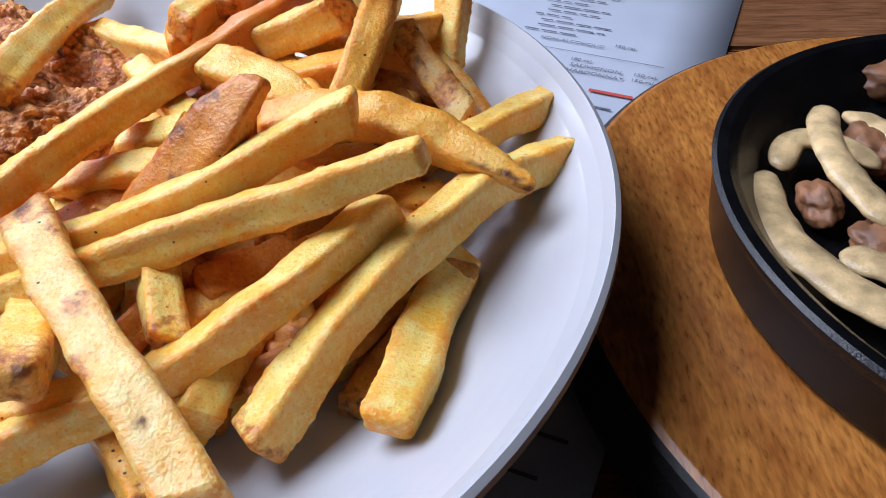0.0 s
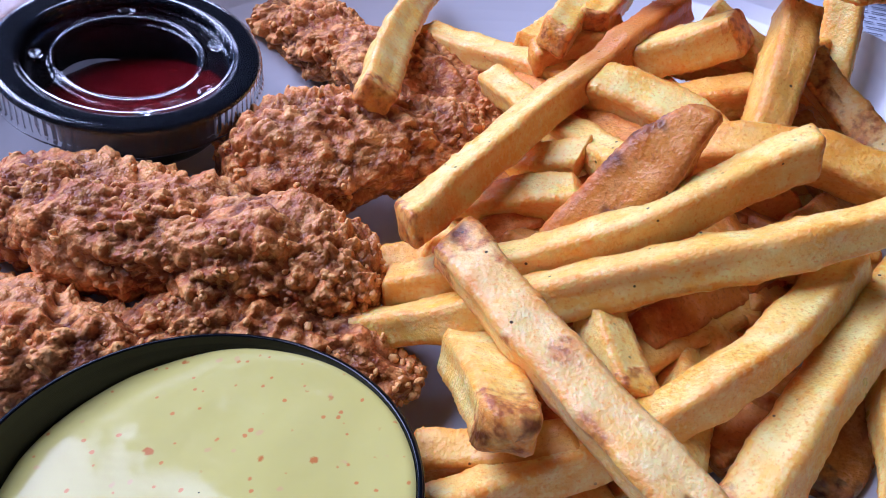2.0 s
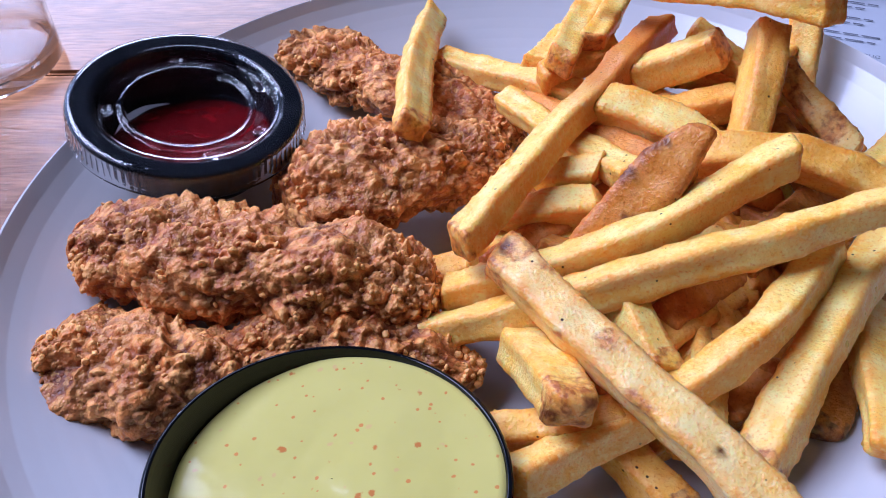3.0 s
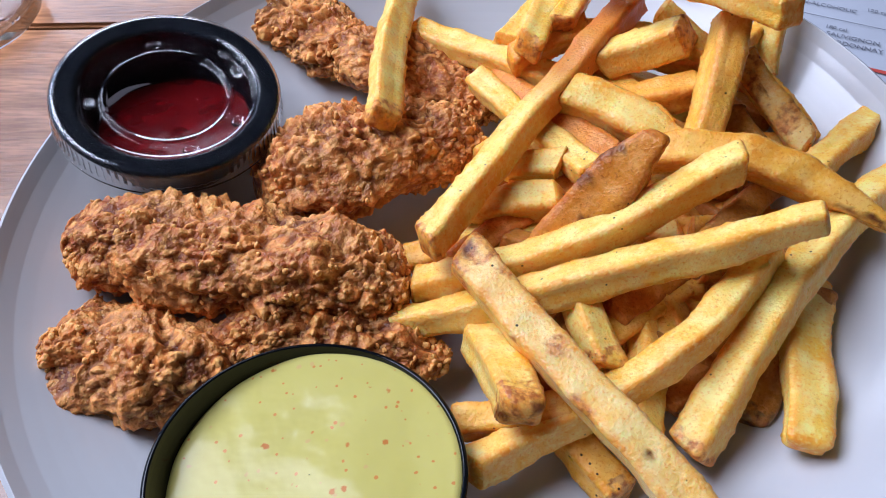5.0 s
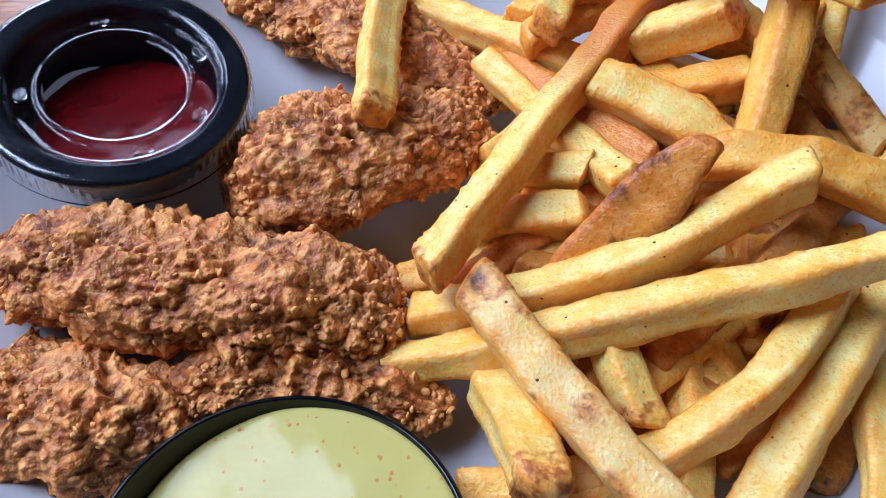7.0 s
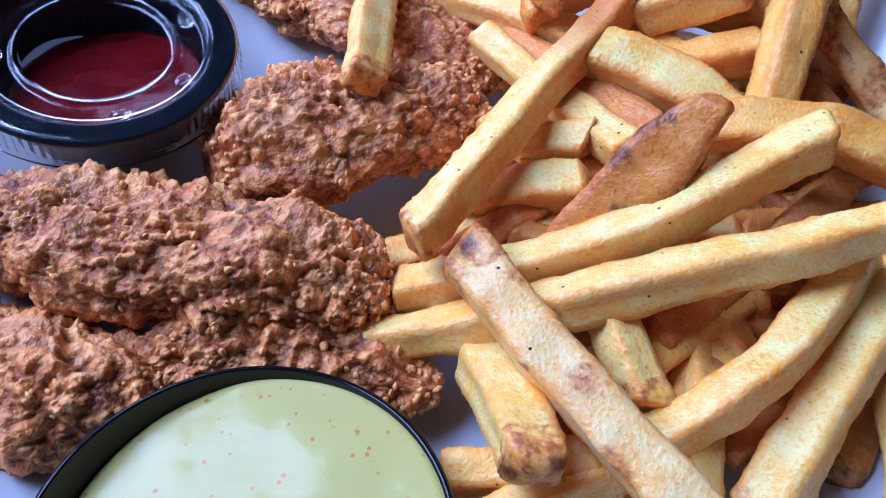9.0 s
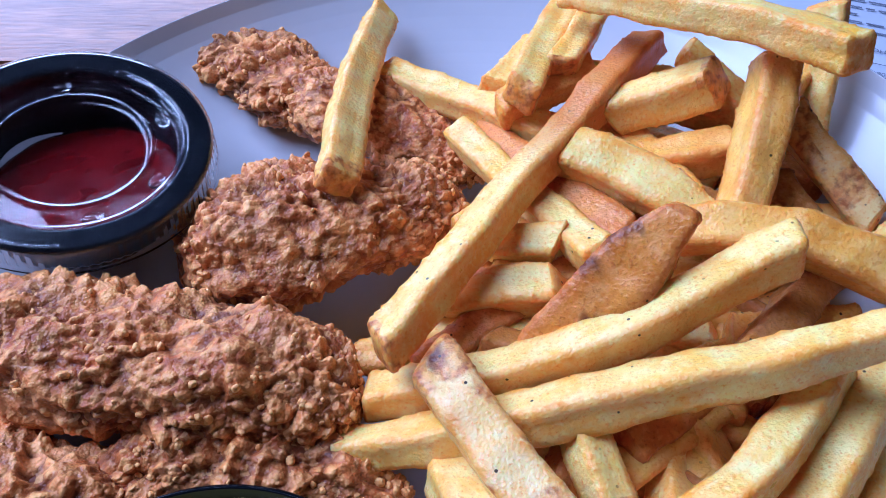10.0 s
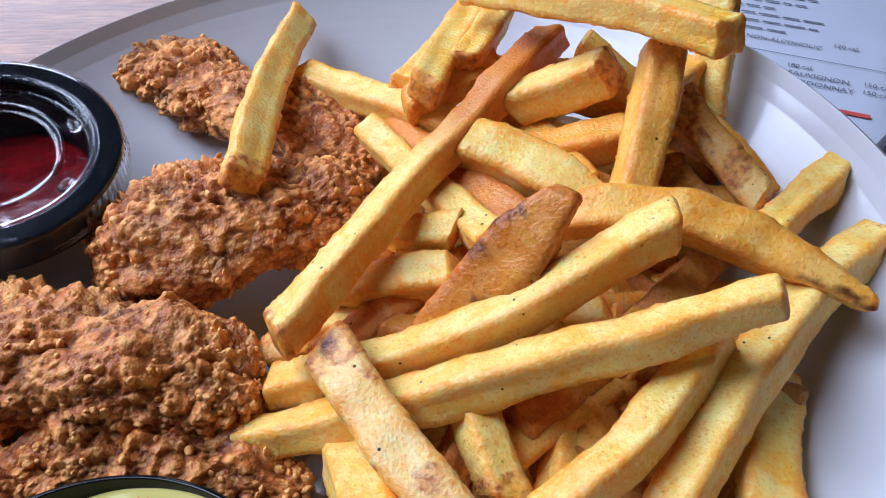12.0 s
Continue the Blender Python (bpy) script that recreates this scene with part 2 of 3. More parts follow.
def curve_at(points, u):
    """A smooth line through two to five points (Catmull-Rom)."""
    p = [Vector(q) for q in points]
    if len(p) == 2:
        return p[0].lerp(p[1], u)
    p = [2 * p[0] - p[1]] + p + [2 * p[-1] - p[-2]]
    s = min(u * (len(p) - 3), len(p) - 3 - 1e-6)
    i, f = int(s), s - int(s)
    a, b, c, d = p[i:i + 4]
    return 0.5 * (2 * b + (c - a) * f + (2 * a - 5 * b + 4 * c - d) * f * f + (3 * b - a - 3 * c + d) * f ** 3)


MM = 0.001
fry_count = 0
# the cross-section of a cut strip: a square with well rounded corners
SECTION = []
for step in range(40):
    turn = 2 * math.pi * (step + 0.5) / 40
    turn -= 0.12 * math.sin(4 * turn)
    size = (abs(math.cos(turn)) ** 8.0 + abs(math.sin(turn)) ** 8.0) ** (-1 / 8.0)
    SECTION.append((size * math.cos(turn), size * math.sin(turn)))


def fry(points, w=10, h=9.5, roll=0, tone="pale", skin=(0, 0), face=0.0, taper=(1, 1), label="", blunt=None, toast=(0, 0), spots=()):
    """A potato strip through points (mm). skin: how far brown skin covers each end; face: skin along its top; taper: how wide each end is."""
    global fry_count
    fry_count += 1
    seed = Vector((fry_count * 7.31, fry_count * 3.17, fry_count * 1.73))
    rng = random.Random(fry_count)
    rings, around = 96, len(SECTION)
    pts = [Vector(p) for p in points]
    length = sum((b - a).length for a, b in zip(pts, pts[1:]))
    verts, edge, skins, toasts, burns, along, girth = [], [], [], [], [], [], []
    slant = [rng.uniform(-0.5, 0.5) for _ in range(4)]
    fried = [rng.uniform(0.0, 0.15), rng.uniform(0.1, 0.45), rng.uniform(0.1, 0.4), rng.uniform(0.1, 0.45)]
    blunt = blunt or (rng.uniform(1.2, 2.6), rng.uniform(1.2, 2.6))
    twist = rng.uniform(-14, 14)
    for j in range(rings + 1):
        # rings lie closer together at the ends
        u = j / rings
        u = u - 0.13 * math.sin(2 * math.pi * u)
        c = curve_at(points, u)
        t = (curve_at(points, min(1, u + 0.02)) - curve_at(points, max(0, u - 0.02))).normalized()
        side = t.cross(Vector((0, 0, 1)))
        side = side.normalized() if side.length > 0.05 else Vector((1, 0, 0))
        up = side.cross(t)
        q = Matrix.Rotation(radians(roll + twist * (u - 0.5)), 3, t)
        side, up = q @ side, q @ up
        s = u * length
        e0, e1 = min(1, s / blunt[0]), min(1, (length - s) / blunt[1])
        round_end = min((1 - (1 - e0) ** 2.6) ** (1 / 2.6), (1 - (1 - e1) ** 2.6) ** (1 / 2.6))
        tp = (taper[0] + (1 - taper[0]) * min(1, s / (length * 0.3))) * (taper[1] + (1 - taper[1]) * min(1, (length - s) / (length * 0.3)))
        wob = 1 + 0.12 * noise.noise(seed + Vector((s * 0.055, 0, 0)))
        wob2 = 1 + 0.12 * noise.noise(seed + Vector((s * 0.06, 9, 0)))
        c = c + side * noise.noise(seed + Vector((s * 0.035, 5, 5))) * 1.5 + up * noise.noise(seed + Vector((s * 0.035, 15, 5))) * 1.2
        for i, (ux, uy) in enumerate(SECTION):
            a = math.atan2(uy, ux) % (2 * math.pi)
            ca, sa = math.cos(a), math.sin(a)
            # faces dry out and sink a little between the edges
            dent = 1 - 0.10 * (0.5 + noise.noise(seed + Vector((s * 0.05, math.cos(a), math.sin(a))))) * abs(math.cos(2 * a)) ** 2
            x, y = ux * w * 0.41 * wob * tp * round_end * dent, uy * h * 0.41 * wob2 * tp * round_end * dent
            p = c + side * x + up * y
            # cut ends lie aslant
            p = p + t * ((x * slant[0] + y * slant[1]) * max(0, 1 - s / 8) + (x * slant[2] + y * slant[3]) * max(0, 1 - (length - s) / 8))
            corner = min(1.0, max(0.0, min(abs(ux), abs(uy)) - 0.5) / 0.3)
            # blisters of crisp batter, most of them along the edges
            blister = max(0.0, noise.noise(p * 0.9 + seed) - 0.12) * (0.1 + 0.5 * corner) + max(0.0, noise.noise(p * 2.0 - seed) - 0.1) * (0.1 + 0.45 * corner)
            d = noise.noise(p * 0.13 + seed) * 0.7 + noise.noise(p * 0.36 + seed) * 0.12 + blister
            p = p + (side * ca + up * sa) * d * round_end
            verts.append(p * MM)
            burns.append(max([0.0] + [1.4 - math.hypot(s - u0 * length, (a - radians(a0)) * w * 0.5) / r0 + noise.noise(p * 0.55 + seed) * 0.9 for u0, a0, r0 in spots]))
            toasts.append(max(0.0, toast[0] * min(1.0, (0.55 - s / length + 0.05 * noise.noise(p * 0.2)) * 5), toast[1] * min(1.0, (s / length - 0.45 + 0.05 * noise.noise(p * 0.2)) * 5)))
            # each cut face fried to its own degree, the edges most
            which = (uy >= abs(ux), ux < -abs(uy), uy <= -abs(ux), ux > abs(uy))
            tone_of_face = sum(g for g, k in zip(fried, which) if k)
            edge.append(min(1, corner * 0.6 + tone_of_face * (1 - corner) + (0.55 if min(e0, e1) < 0.8 else 0) + 0.5 * max(0, noise.noise(p * 0.12 + seed)) + blister * 0.9))
            along.append(s * MM)
            girth.append((abs(a - math.pi) * w * 0.5 + fry_count * 31) * MM)
            v = 0.0
            ragged = noise.noise(p * 0.3 + seed) * 3
            if skin[0] and s + ragged < skin[0]:
                v = 1.0
            if skin[1] and length - s + ragged < skin[1]:
                v = 1.0
            if face and sa > 0.3 and noise.noise(p * 0.09 + seed * 2) + 0.35 > 1 - face:
                v = max(v, 0.9)
            skins.append(v)
    faces = [(j * around + i, j * around + (i + 1) % around, (j + 1) * around + (i + 1) % around, (j + 1) * around + i)
             for j in range(rings) for i in range(around)]
    faces += [tuple(range(around))[::-1], tuple(rings * around + i for i in range(around))]
    ob = link_mesh("french_fry", verts, faces, FRY[tone], edge=edge, skin=skins, toast=toasts, along=along, girth=girth, burn=[min(1.0, max(0.0, q)) for q in burns])
    words = {"skin": "fry with mottled reddish potato skin", "pale": "pale golden french fry, crisp at its edges", "gold": "golden fried potato strip in the pile",
             "orange": "dark orange french fry, fried longer", "brown": "brown crisp french fry deep in the pile"}
    return tagged(ob, label or words[tone], "french fry", "french fries on the plate")


def tender(points, radii, seed_number, label, rough=1.0):
    """A breaded chicken strip: a body through points (mm) with (half width, half height) at each, under a craggy crust."""
    pts = [Vector(p) for p in points]
    length = sum((b - a).length for a, b in zip(pts, pts[1:]))
    rings, around = int(length * 4.6), 300
    seed = Vector((seed_number * 31.7, seed_number * 17.3, seed_number * 5.9))
    verts, pit_shade, crumb, seats = [], [], [], []
    rng = random.Random(seed_number)
    for j in range(rings + 1):
        u = j / rings
        u = u - 0.1 * math.sin(2 * math.pi * u)
        c = curve_at(points, u)
        t = (curve_at(points, min(1, u + 0.03)) - curve_at(points, max(0, u - 0.03))).normalized()
        side = t.cross(Vector((0, 0, 1))).normalized()
        up = side.cross(t)
        r = curve_at([(*q, 0) for q in radii], u)
        e = min(1, u * length / 13, (1 - u) * length / 13)
        cap = math.sqrt(max(0.0, 1 - (1 - e) ** 2))
        for i in range(around):
            a = 2 * math.pi * i / around
            n = side * math.cos(a) + up * math.sin(a)
            base = c + side * math.cos(a) * r.x * cap + up * math.sin(a) * r.y * cap
            q = base * 0.05 + seed
            big = noise.noise(q) * 3.2 + noise.noise(q * 2.3) * 2.3
            warp = Vector((noise.noise(base * 0.3 + seed), noise.noise(base * 0.3 - seed), noise.noise(base * 0.3 + seed * 2)))
            along = (base + warp * 2.5) - t * (base + warp * 2.5).dot(t) * 0.3
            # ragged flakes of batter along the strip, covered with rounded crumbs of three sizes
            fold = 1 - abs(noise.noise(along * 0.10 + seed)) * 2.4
            patch = min(1.0, max(0.0, 0.5 + noise.noise(base * 0.07 + seed * 3) * 2.2))
            lump = []
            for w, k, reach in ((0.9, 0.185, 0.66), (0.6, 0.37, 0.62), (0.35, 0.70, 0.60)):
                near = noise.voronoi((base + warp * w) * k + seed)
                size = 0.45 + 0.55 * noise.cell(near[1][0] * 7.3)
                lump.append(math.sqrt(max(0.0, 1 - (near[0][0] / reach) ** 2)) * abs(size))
                if k < 0.2:
                    # plates of crust parted by cracks
                    gap = min(1.0, (near[0][1] - near[0][0]) * 2.2)
                    lump[0] = 0.45 * lump[0] + 0.75 * gap * gap * (3 - 2 * gap) * (0.5 + 0.5 * abs(size))
            d = big + rough * (fold * 1.5 + lump[0] * 1.8 * (0.3 + 0.7 * patch) + lump[1] * 1.5 * (0.35 + 0.65 * patch) + lump[2] * 0.75 * (0.6 + 0.4 * patch)) - 3.0
            verts.append((base + n * d * (0.35 + 0.65 * cap)) * MM)
            if patch > 0.45 and cap > 0.3 and rng.random() < 0.003:
                seats.append((verts[-1], n))
            # mask for the painted crevice shade: strongest between flakes and lumps
            pit_shade.append(min(1.0, max(0.0, 0.95 - fold * 0.35 - lump[0] * 0.75 - lump[1] * 0.5)))
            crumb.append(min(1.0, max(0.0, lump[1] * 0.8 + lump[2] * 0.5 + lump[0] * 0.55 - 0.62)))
    faces = [(j * around + i, j * around + (i + 1) % around, (j + 1) * around + (i + 1) % around, (j + 1) * around + i)
             for j in range(rings) for i in range(around)]
    faces += [tuple(range(around))[::-1], tuple(rings * around + i for i in range(around))]
    ob = link_mesh("chicken_tender", verts, faces, CRUST, pit_shade=pit_shade, crumb=crumb)
    # loose crumbs of batter on it
    bm = bmesh.new()
    bmesh.ops.create_icosphere(bm, subdivisions=2, radius=1)
    ball, tris = [q.co.copy() for q in bm.verts], [tuple(q.index for q in t.verts) for t in bm.faces]
    bm.free()
    v, f = [], []
    for at, n in seats:
        r = rng.uniform(0.4, 1.1) * MM
        shape = Vector((rng.uniform(0.7, 1.4), rng.uniform(0.7, 1.4), rng.uniform(0.6, 1.0)))
        turn = Euler((rng.uniform(0, 6), rng.uniform(0, 6), rng.uniform(0, 6))).to_matrix()
        off = Vector((rng.uniform(0, 50), 0, 0))
        f += [tuple(len(v) + q for q in t) for t in tris]
        for q in ball:
            p = turn @ Vector((q.x * shape.x, q.y * shape.y, q.z * shape.z)) * (1 + 0.45 * noise.noise(q * 1.3 + off))
            v.append(at + n * r * 0.1 + p * r)
    crumbs = link_mesh("crumb_layer", v, f, CRUST, ob, "crisp loose crumbs of batter", pit_shade=[0.0] * len(v), crumb=[rng.uniform(0.2, 1.0) for _ in range(len(v))])
    tagged(crumbs, kind="stuff")
    return tagged(ob, label, "chicken tender", "chicken tenders on the plate")


# ---- the room ----
def structure(name, bm, mat):
    return tagged(part(name, bm, mat), kind="structure")


X0, X1, Y0, Y1, Z0, Z1 = -0.72, 2.6, -2.2, 2.6, -0.76, 2.4
structure("floor", box((X1 - X0 + 0.4, Y1 - Y0 + 0.4, 0.1), ((X0 + X1) / 2, (Y0 + Y1) / 2, Z0 - 0.05)), FLOOR_WOOD)
structure("ceiling", box((X1 - X0 + 0.4, Y1 - Y0 + 0.4, 0.1), ((X0 + X1) / 2, (Y0 + Y1) / 2, Z1 + 0.05)), CEILING)
structure("wall_south", box((X1 - X0, 0.12, Z1 - Z0), ((X0 + X1) / 2, Y0 - 0.06, (Z0 + Z1) / 2)), PLASTER)
structure("wall_east", box((0.12, Y1 - Y0, Z1 - Z0), (X1 + 0.06, (Y0 + Y1) / 2, (Z0 + Z1) / 2)), PLASTER)


def window_wall(number, name, along, a0, a1, w0, w1, z0, z1, place):
    """A wall with one window opening in it; along: the axis it runs by, place: its inner face on the other axis (it stands outside that)."""
    def add(bm, u0, u1, v0, v1, thick, off):
        size, at = [0, 0, v1 - v0], [0, 0, (v0 + v1) / 2]
        size[along], at[along] = u1 - u0, (u0 + u1) / 2
        size[1 - along], at[1 - along] = thick, place + off
        bmesh.ops.create_cube(bm, size=1, matrix=Matrix.Translation(at) @ Matrix.Diagonal((*size, 1)))
    off = 0.06 if place > 0 else -0.06
    bm = bmesh.new()
    for u0, u1, v0, v1 in ((a0, w0, Z0, Z1), (w1, a1, Z0, Z1), (w0, w1, Z0, z0), (w0, w1, z1, Z1)):
        add(bm, u0, u1, v0, v1, 0.12, off)
    structure(name, bm, PLASTER)
    bm = bmesh.new()
    for u0, u1, v0, v1 in ((w0, w1, z0, z0 + 0.05), (w0, w1, z1 - 0.05, z1), (w0, w0 + 0.05, z0 + 0.05, z1 - 0.05), (w1 - 0.05, w1, z0 + 0.05, z1 - 0.05), ((w0 + w1) / 2 - 0.02, (w0 + w1) / 2 + 0.02, z0 + 0.05, z1 - 0.05)):
        add(bm, u0, u1, v0, v1, 0.05, off)
    structure("window_%d" % number, bm, FRAME)


window_wall(1, "wall_west", 1, Y0, Y1, 0.0, 1.62, 0.05, 1.3, X0)
structure("wall_north", box((X1 - X0, 0.12, Z1 - Z0), ((X0 + X1) / 2, Y1 + 0.06, (Z0 + Z1) / 2)), PLASTER)

# ---- the table ----
table = tagged(new("dining_table"), "brown wooden restaurant table with a glossy plank top", "table")
for i in range(9):
    y = -0.6 + i * 0.16
    plank = part("plank", box((1.5, 0.158, 0.035), (0.1, y, -0.0175), 0.0015), TABLE_WOOD, table)
for x in (-0.55, 0.75):
    for y in (-0.55, 0.62):
        part("leg", box((0.07, 0.07, 0.725), (x, y, -0.3975), 0.004), TABLE_WOOD, table)

# ---- the menu sheet under the plate ----
MENU_UP = Vector((0.385, 0.923, 0)).normalized()
MENU_RIGHT = Vector((MENU_UP.y, -MENU_UP.x, 0))
MENU_CORNER = Vector((0.024, 0.073, 0))


def on_menu(left, up, z):
    """A place on the sheet: metres leftwards from its right edge and up from its lower corner."""
    return MENU_CORNER - MENU_RIGHT * left + MENU_UP * up + Vector((0, 0, z))


menu = tagged(new("menu"), "white paper drinks menu lying under the plate", "menu")
bm = bmesh.new()
grid = []
for i in range(9):
    grid.append([bm.verts.new(on_menu(0.216 * (1 - i / 8), 0.36 * j / 12, 0.0008 + 0.0004 * noise.noise(Vector((i * 0.6, j * 0.6, 0))))) for j in range(13)])
for i in range(8):
    for j in range(12):
        bm.faces.new((grid[i][j], grid[i + 1][j], grid[i + 1][j + 1], grid[i][j + 1]))
ext = bmesh.ops.extrude_face_region(bm, geom=bm.faces[:])
bmesh.ops.translate(bm, verts=[v for v in ext["geom"] if isinstance(v, bmesh.types.BMVert)], vec=(0, 0, -0.0003))
part("sheet", bm, PAPER, menu, smooth=True)
MENU_TURN = math.degrees(math.atan2(MENU_RIGHT.y, MENU_RIGHT.x))


def printed(text, left, up, size, mat=INK):
    cu = bpy.data.curves.new("printed_text", "FONT")
    cu.body, cu.size, cu.extrude, cu.resolution_u = text, size, 0.00004, 3
    cu.materials.append(mat)
    ob = new("printed_text", cu)
    at = on_menu(left, up, 0.0015)
    ob.matrix_world = pose(at.x, at.y, at.z, 0, 0, MENU_TURN)
    ob.parent = menu
    return ob


def bar(left, up, width, height, mat=INK):
    at = on_menu(left - width / 2, up + height / 2, 0.0015)
    b2 = bmesh.new()
    bmesh.ops.create_cube(b2, size=1, matrix=pose(at.x, at.y, at.z, 0, 0, MENU_TURN) @ Matrix.Diagonal((width, height, 0.0001, 1)))
    part("text_bar", b2, mat, menu)


printed("NON-ALCOHOLIC", 0.0705, 0.2040, 0.0031)
printed("120 cal.", 0.0413, 0.2070, 0.0029)
printed("SAUVIGNON", 0.0535, 0.1862, 0.0034)
printed("CHARDONNAY", 0.0562, 0.1818, 0.0034)
printed("150 cal.", 0.0297, 0.1872, 0.0030)
printed("150 cal.", 0.0297, 0.1828, 0.0030)
printed("180 cal", 0.0546, 0.1908, 0.0029)
bar(0.0420, 0.1702, 0.016, 0.0018, RED_INK)
bar(0.0610, 0.1702, 0.010, 0.0018, RED_INK)
bar(0.0700, 0.1972, 0.05, 0.0002)
rng = random.Random(5)
for i in range(11):
    left = 0.0790 - (0.004 if i % 3 else 0)
    for word in range(4 if i % 3 else 3):
        wide = rng.uniform(0.003, 0.0075)
        bar(left, 0.2105 + i * 0.0049, wide, 0.0008)
        left -= wide + 0.0013
for i in range(6):
    bar(0.0600 - (i % 2) * 0.005, 0.160 - i * 0.0062, rng.uniform(0.016, 0.03), 0.0009)
for i in range(4):
    bar(0.018 + rng.uniform(0, 0.01), 0.012 + i * 0.011, rng.uniform(0.006, 0.012), 0.0010)
bar(0.03, 0.057, 0.006, 0.003, RED_INK)

# ---- the plate ----
PLATE = Vector((-0.089, 0.1447, 0))
RIM = 0.1265


def plate_top(r):
    return 0.0095 + 0.036 * (r / RIM) ** 4.0


profile = [(0.0001, plate_top(0))] + [(RIM * i / 40, plate_top(RIM * i / 40)) for i in range(1, 39)]
profile += [(RIM * 0.972, plate_top(RIM * 0.972) + 0.0006), (RIM * 0.988, plate_top(RIM) + 0.0002), (RIM * 0.998, plate_top(RIM) - 0.0006), (RIM, plate_top(RIM) - 0.0022), (RIM * 0.992, plate_top(RIM) - 0.0042)]
profile += [(RIM * i / 40, plate_top(RIM * i / 40) - 0.0052) for i in range(38, 23, -1)]
profile += [(0.074, 0.004), (0.0735, 0.0012), (0.072, 0.0012), (0.0705, 0.004), (0.068, 0.0048), (0.0001, 0.0045)]
v, f = lathe(profile, 160)
plate = tagged(link_mesh("dinner_plate", v, f, CHINA), "round white glazed china plate with an upturned rim", "plate")
plate.matrix_world = Matrix.Translation(PLATE)
v, f = lathe([(r * 0.8, z * 0.6) for r, z in profile], 96)
saucer = tagged(link_mesh("side_plate", v, f, CHINA), "white china side plate standing on the menu", "plate")
saucer.matrix_world = pose(0.075, 0.435, 0.001)

# ---- dip cups ----
def aligned(place, up):
    z = Vector(up).normalized()
    y = z.cross(Vector((1, 0, 0))).normalized()
    return Matrix.Translation(place) @ Matrix((y.cross(z), y, z)).transposed().to_4x4()


def cup_profile(r_top, r_base, height, wall=0.0006, lip=0.0016):
    rim = [(r_top + lip * math.cos(a), height - lip * 0.7 + lip * 0.7 * math.sin(a)) for a in [radians(d) for d in (-60, -20, 20, 60, 90, 120)]]
    return [(0.0001, 0.0), (r_base - 0.001, 0.0), (r_base, 0.0008), (r_top - 0.0008, height - 0.004)] + rim + [(r_top - lip * 0.9, height - 0.0016), (r_top - 0.0008 - wall, height - 0.004), (r_base - wall, 0.0016), (0.0001, 0.0014)]


def ketchup_cup():
    cup = tagged(new("ketchup_cup"), "small black plastic dip cup of ketchup under a clear lid", "dip cup")
    v, f = lathe([(0.0001, 0), (0.0225, 0), (0.0235, 0.0008), (0.0268, 0.0185), (0.0275, 0.0196), (0.0318, 0.0198), (0.0323, 0.0193), (0.0326, 0.0195), (0.0324, 0.0203),
                  (0.0318, 0.0206), (0.0272, 0.0205), (0.0262, 0.0198), (0.0229, 0.0016), (0.0001, 0.0014)], 120)
    link_mesh("cup_body", v, f, BLACK, cup, "glossy black plastic body")
    # ketchup, level but stirred
    rings, around, v, f = 22, 72, [], []
    for j in range(rings + 1):
        for i in range(around):
            a = 2 * math.pi * i / around
            lean = 0.17 * math.cos(a) - 0.20 * math.sin(a)
            r = (0.0227 + 0.18 * (0.0078 + lean * 0.0245)) * max(0.004, j / rings)
            p = Vector((r * math.cos(a), r * math.sin(a), 0))
            z = 0.0078 + lean * r + 0.0010 * noise.noise(p * 75 + Vector((3, 1, 0))) + 0.0003 * noise.noise(p * 220)
            v.append((p.x, p.y, z - 0.004 * (1 if j == rings else 0)))
    f = [(j * around + i, j * around + (i + 1) % around, (j + 1) * around + (i + 1) % around, (j + 1) * around + i) for j in range(rings) for i in range(around)]
    link_mesh("ketchup", v, f, KETCHUP, cup, "glossy dark red ketchup")
    # lid: grooved skirt, raised rim, sunken panel with a raised ring
    top = [(0.0001, 0.0178), (0.0172, 0.0178), (0.0176, 0.0181), (0.0180, 0.0192), (0.0187, 0.0193), (0.0191, 0.0182), (0.0195, 0.0179), (0.0245, 0.0178), (0.0250, 0.0181), (0.0254, 0.0206), (0.0260, 0.0212), (0.0318, 0.0214), (0.0328, 0.0208), (0.0331, 0.0196), (0.0333, 0.0150), (0.0338, 0.0142), (0.0340, 0.0136)]
    under = [(r - 0.00035 if r > 0.03 else r, z - 0.00045) for r, z in reversed(top)]

    def ribs(r, z, a):
        return r + (0.00022 * math.sin(a * 90) if 0.0145 < z < 0.0199 and r > 0.032 else 0)

    v, f = lathe(top + under, 360, ribs)
    lid = link_mesh("lid", v, [q[::-1] for q in f], CLEAR, cup, "clear ribbed plastic lid")
    lid.visible_shadow = False
    for a in (40, 115, 200, 300, 345):
        bm = bmesh.new()
        bmesh.ops.create_uvsphere(bm, u_segments=14, v_segments=8, radius=1, matrix=pose(0.0224 * math.cos(radians(a)), 0.0224 * math.sin(radians(a)), 0.0180, 0, 0, a) @ Matrix.Diagonal((0.0018, 0.0026, 0.0007, 1)))
        part("button", bm, CLEAR, cup, "", True)
    return cup


ketchup = ketchup_cup()
ketchup.matrix_world = aligned((-0.1827, 0.1800, 0.0318), (0.22, -0.05, 0.96)) @ Matrix.Scale(0.985, 4)


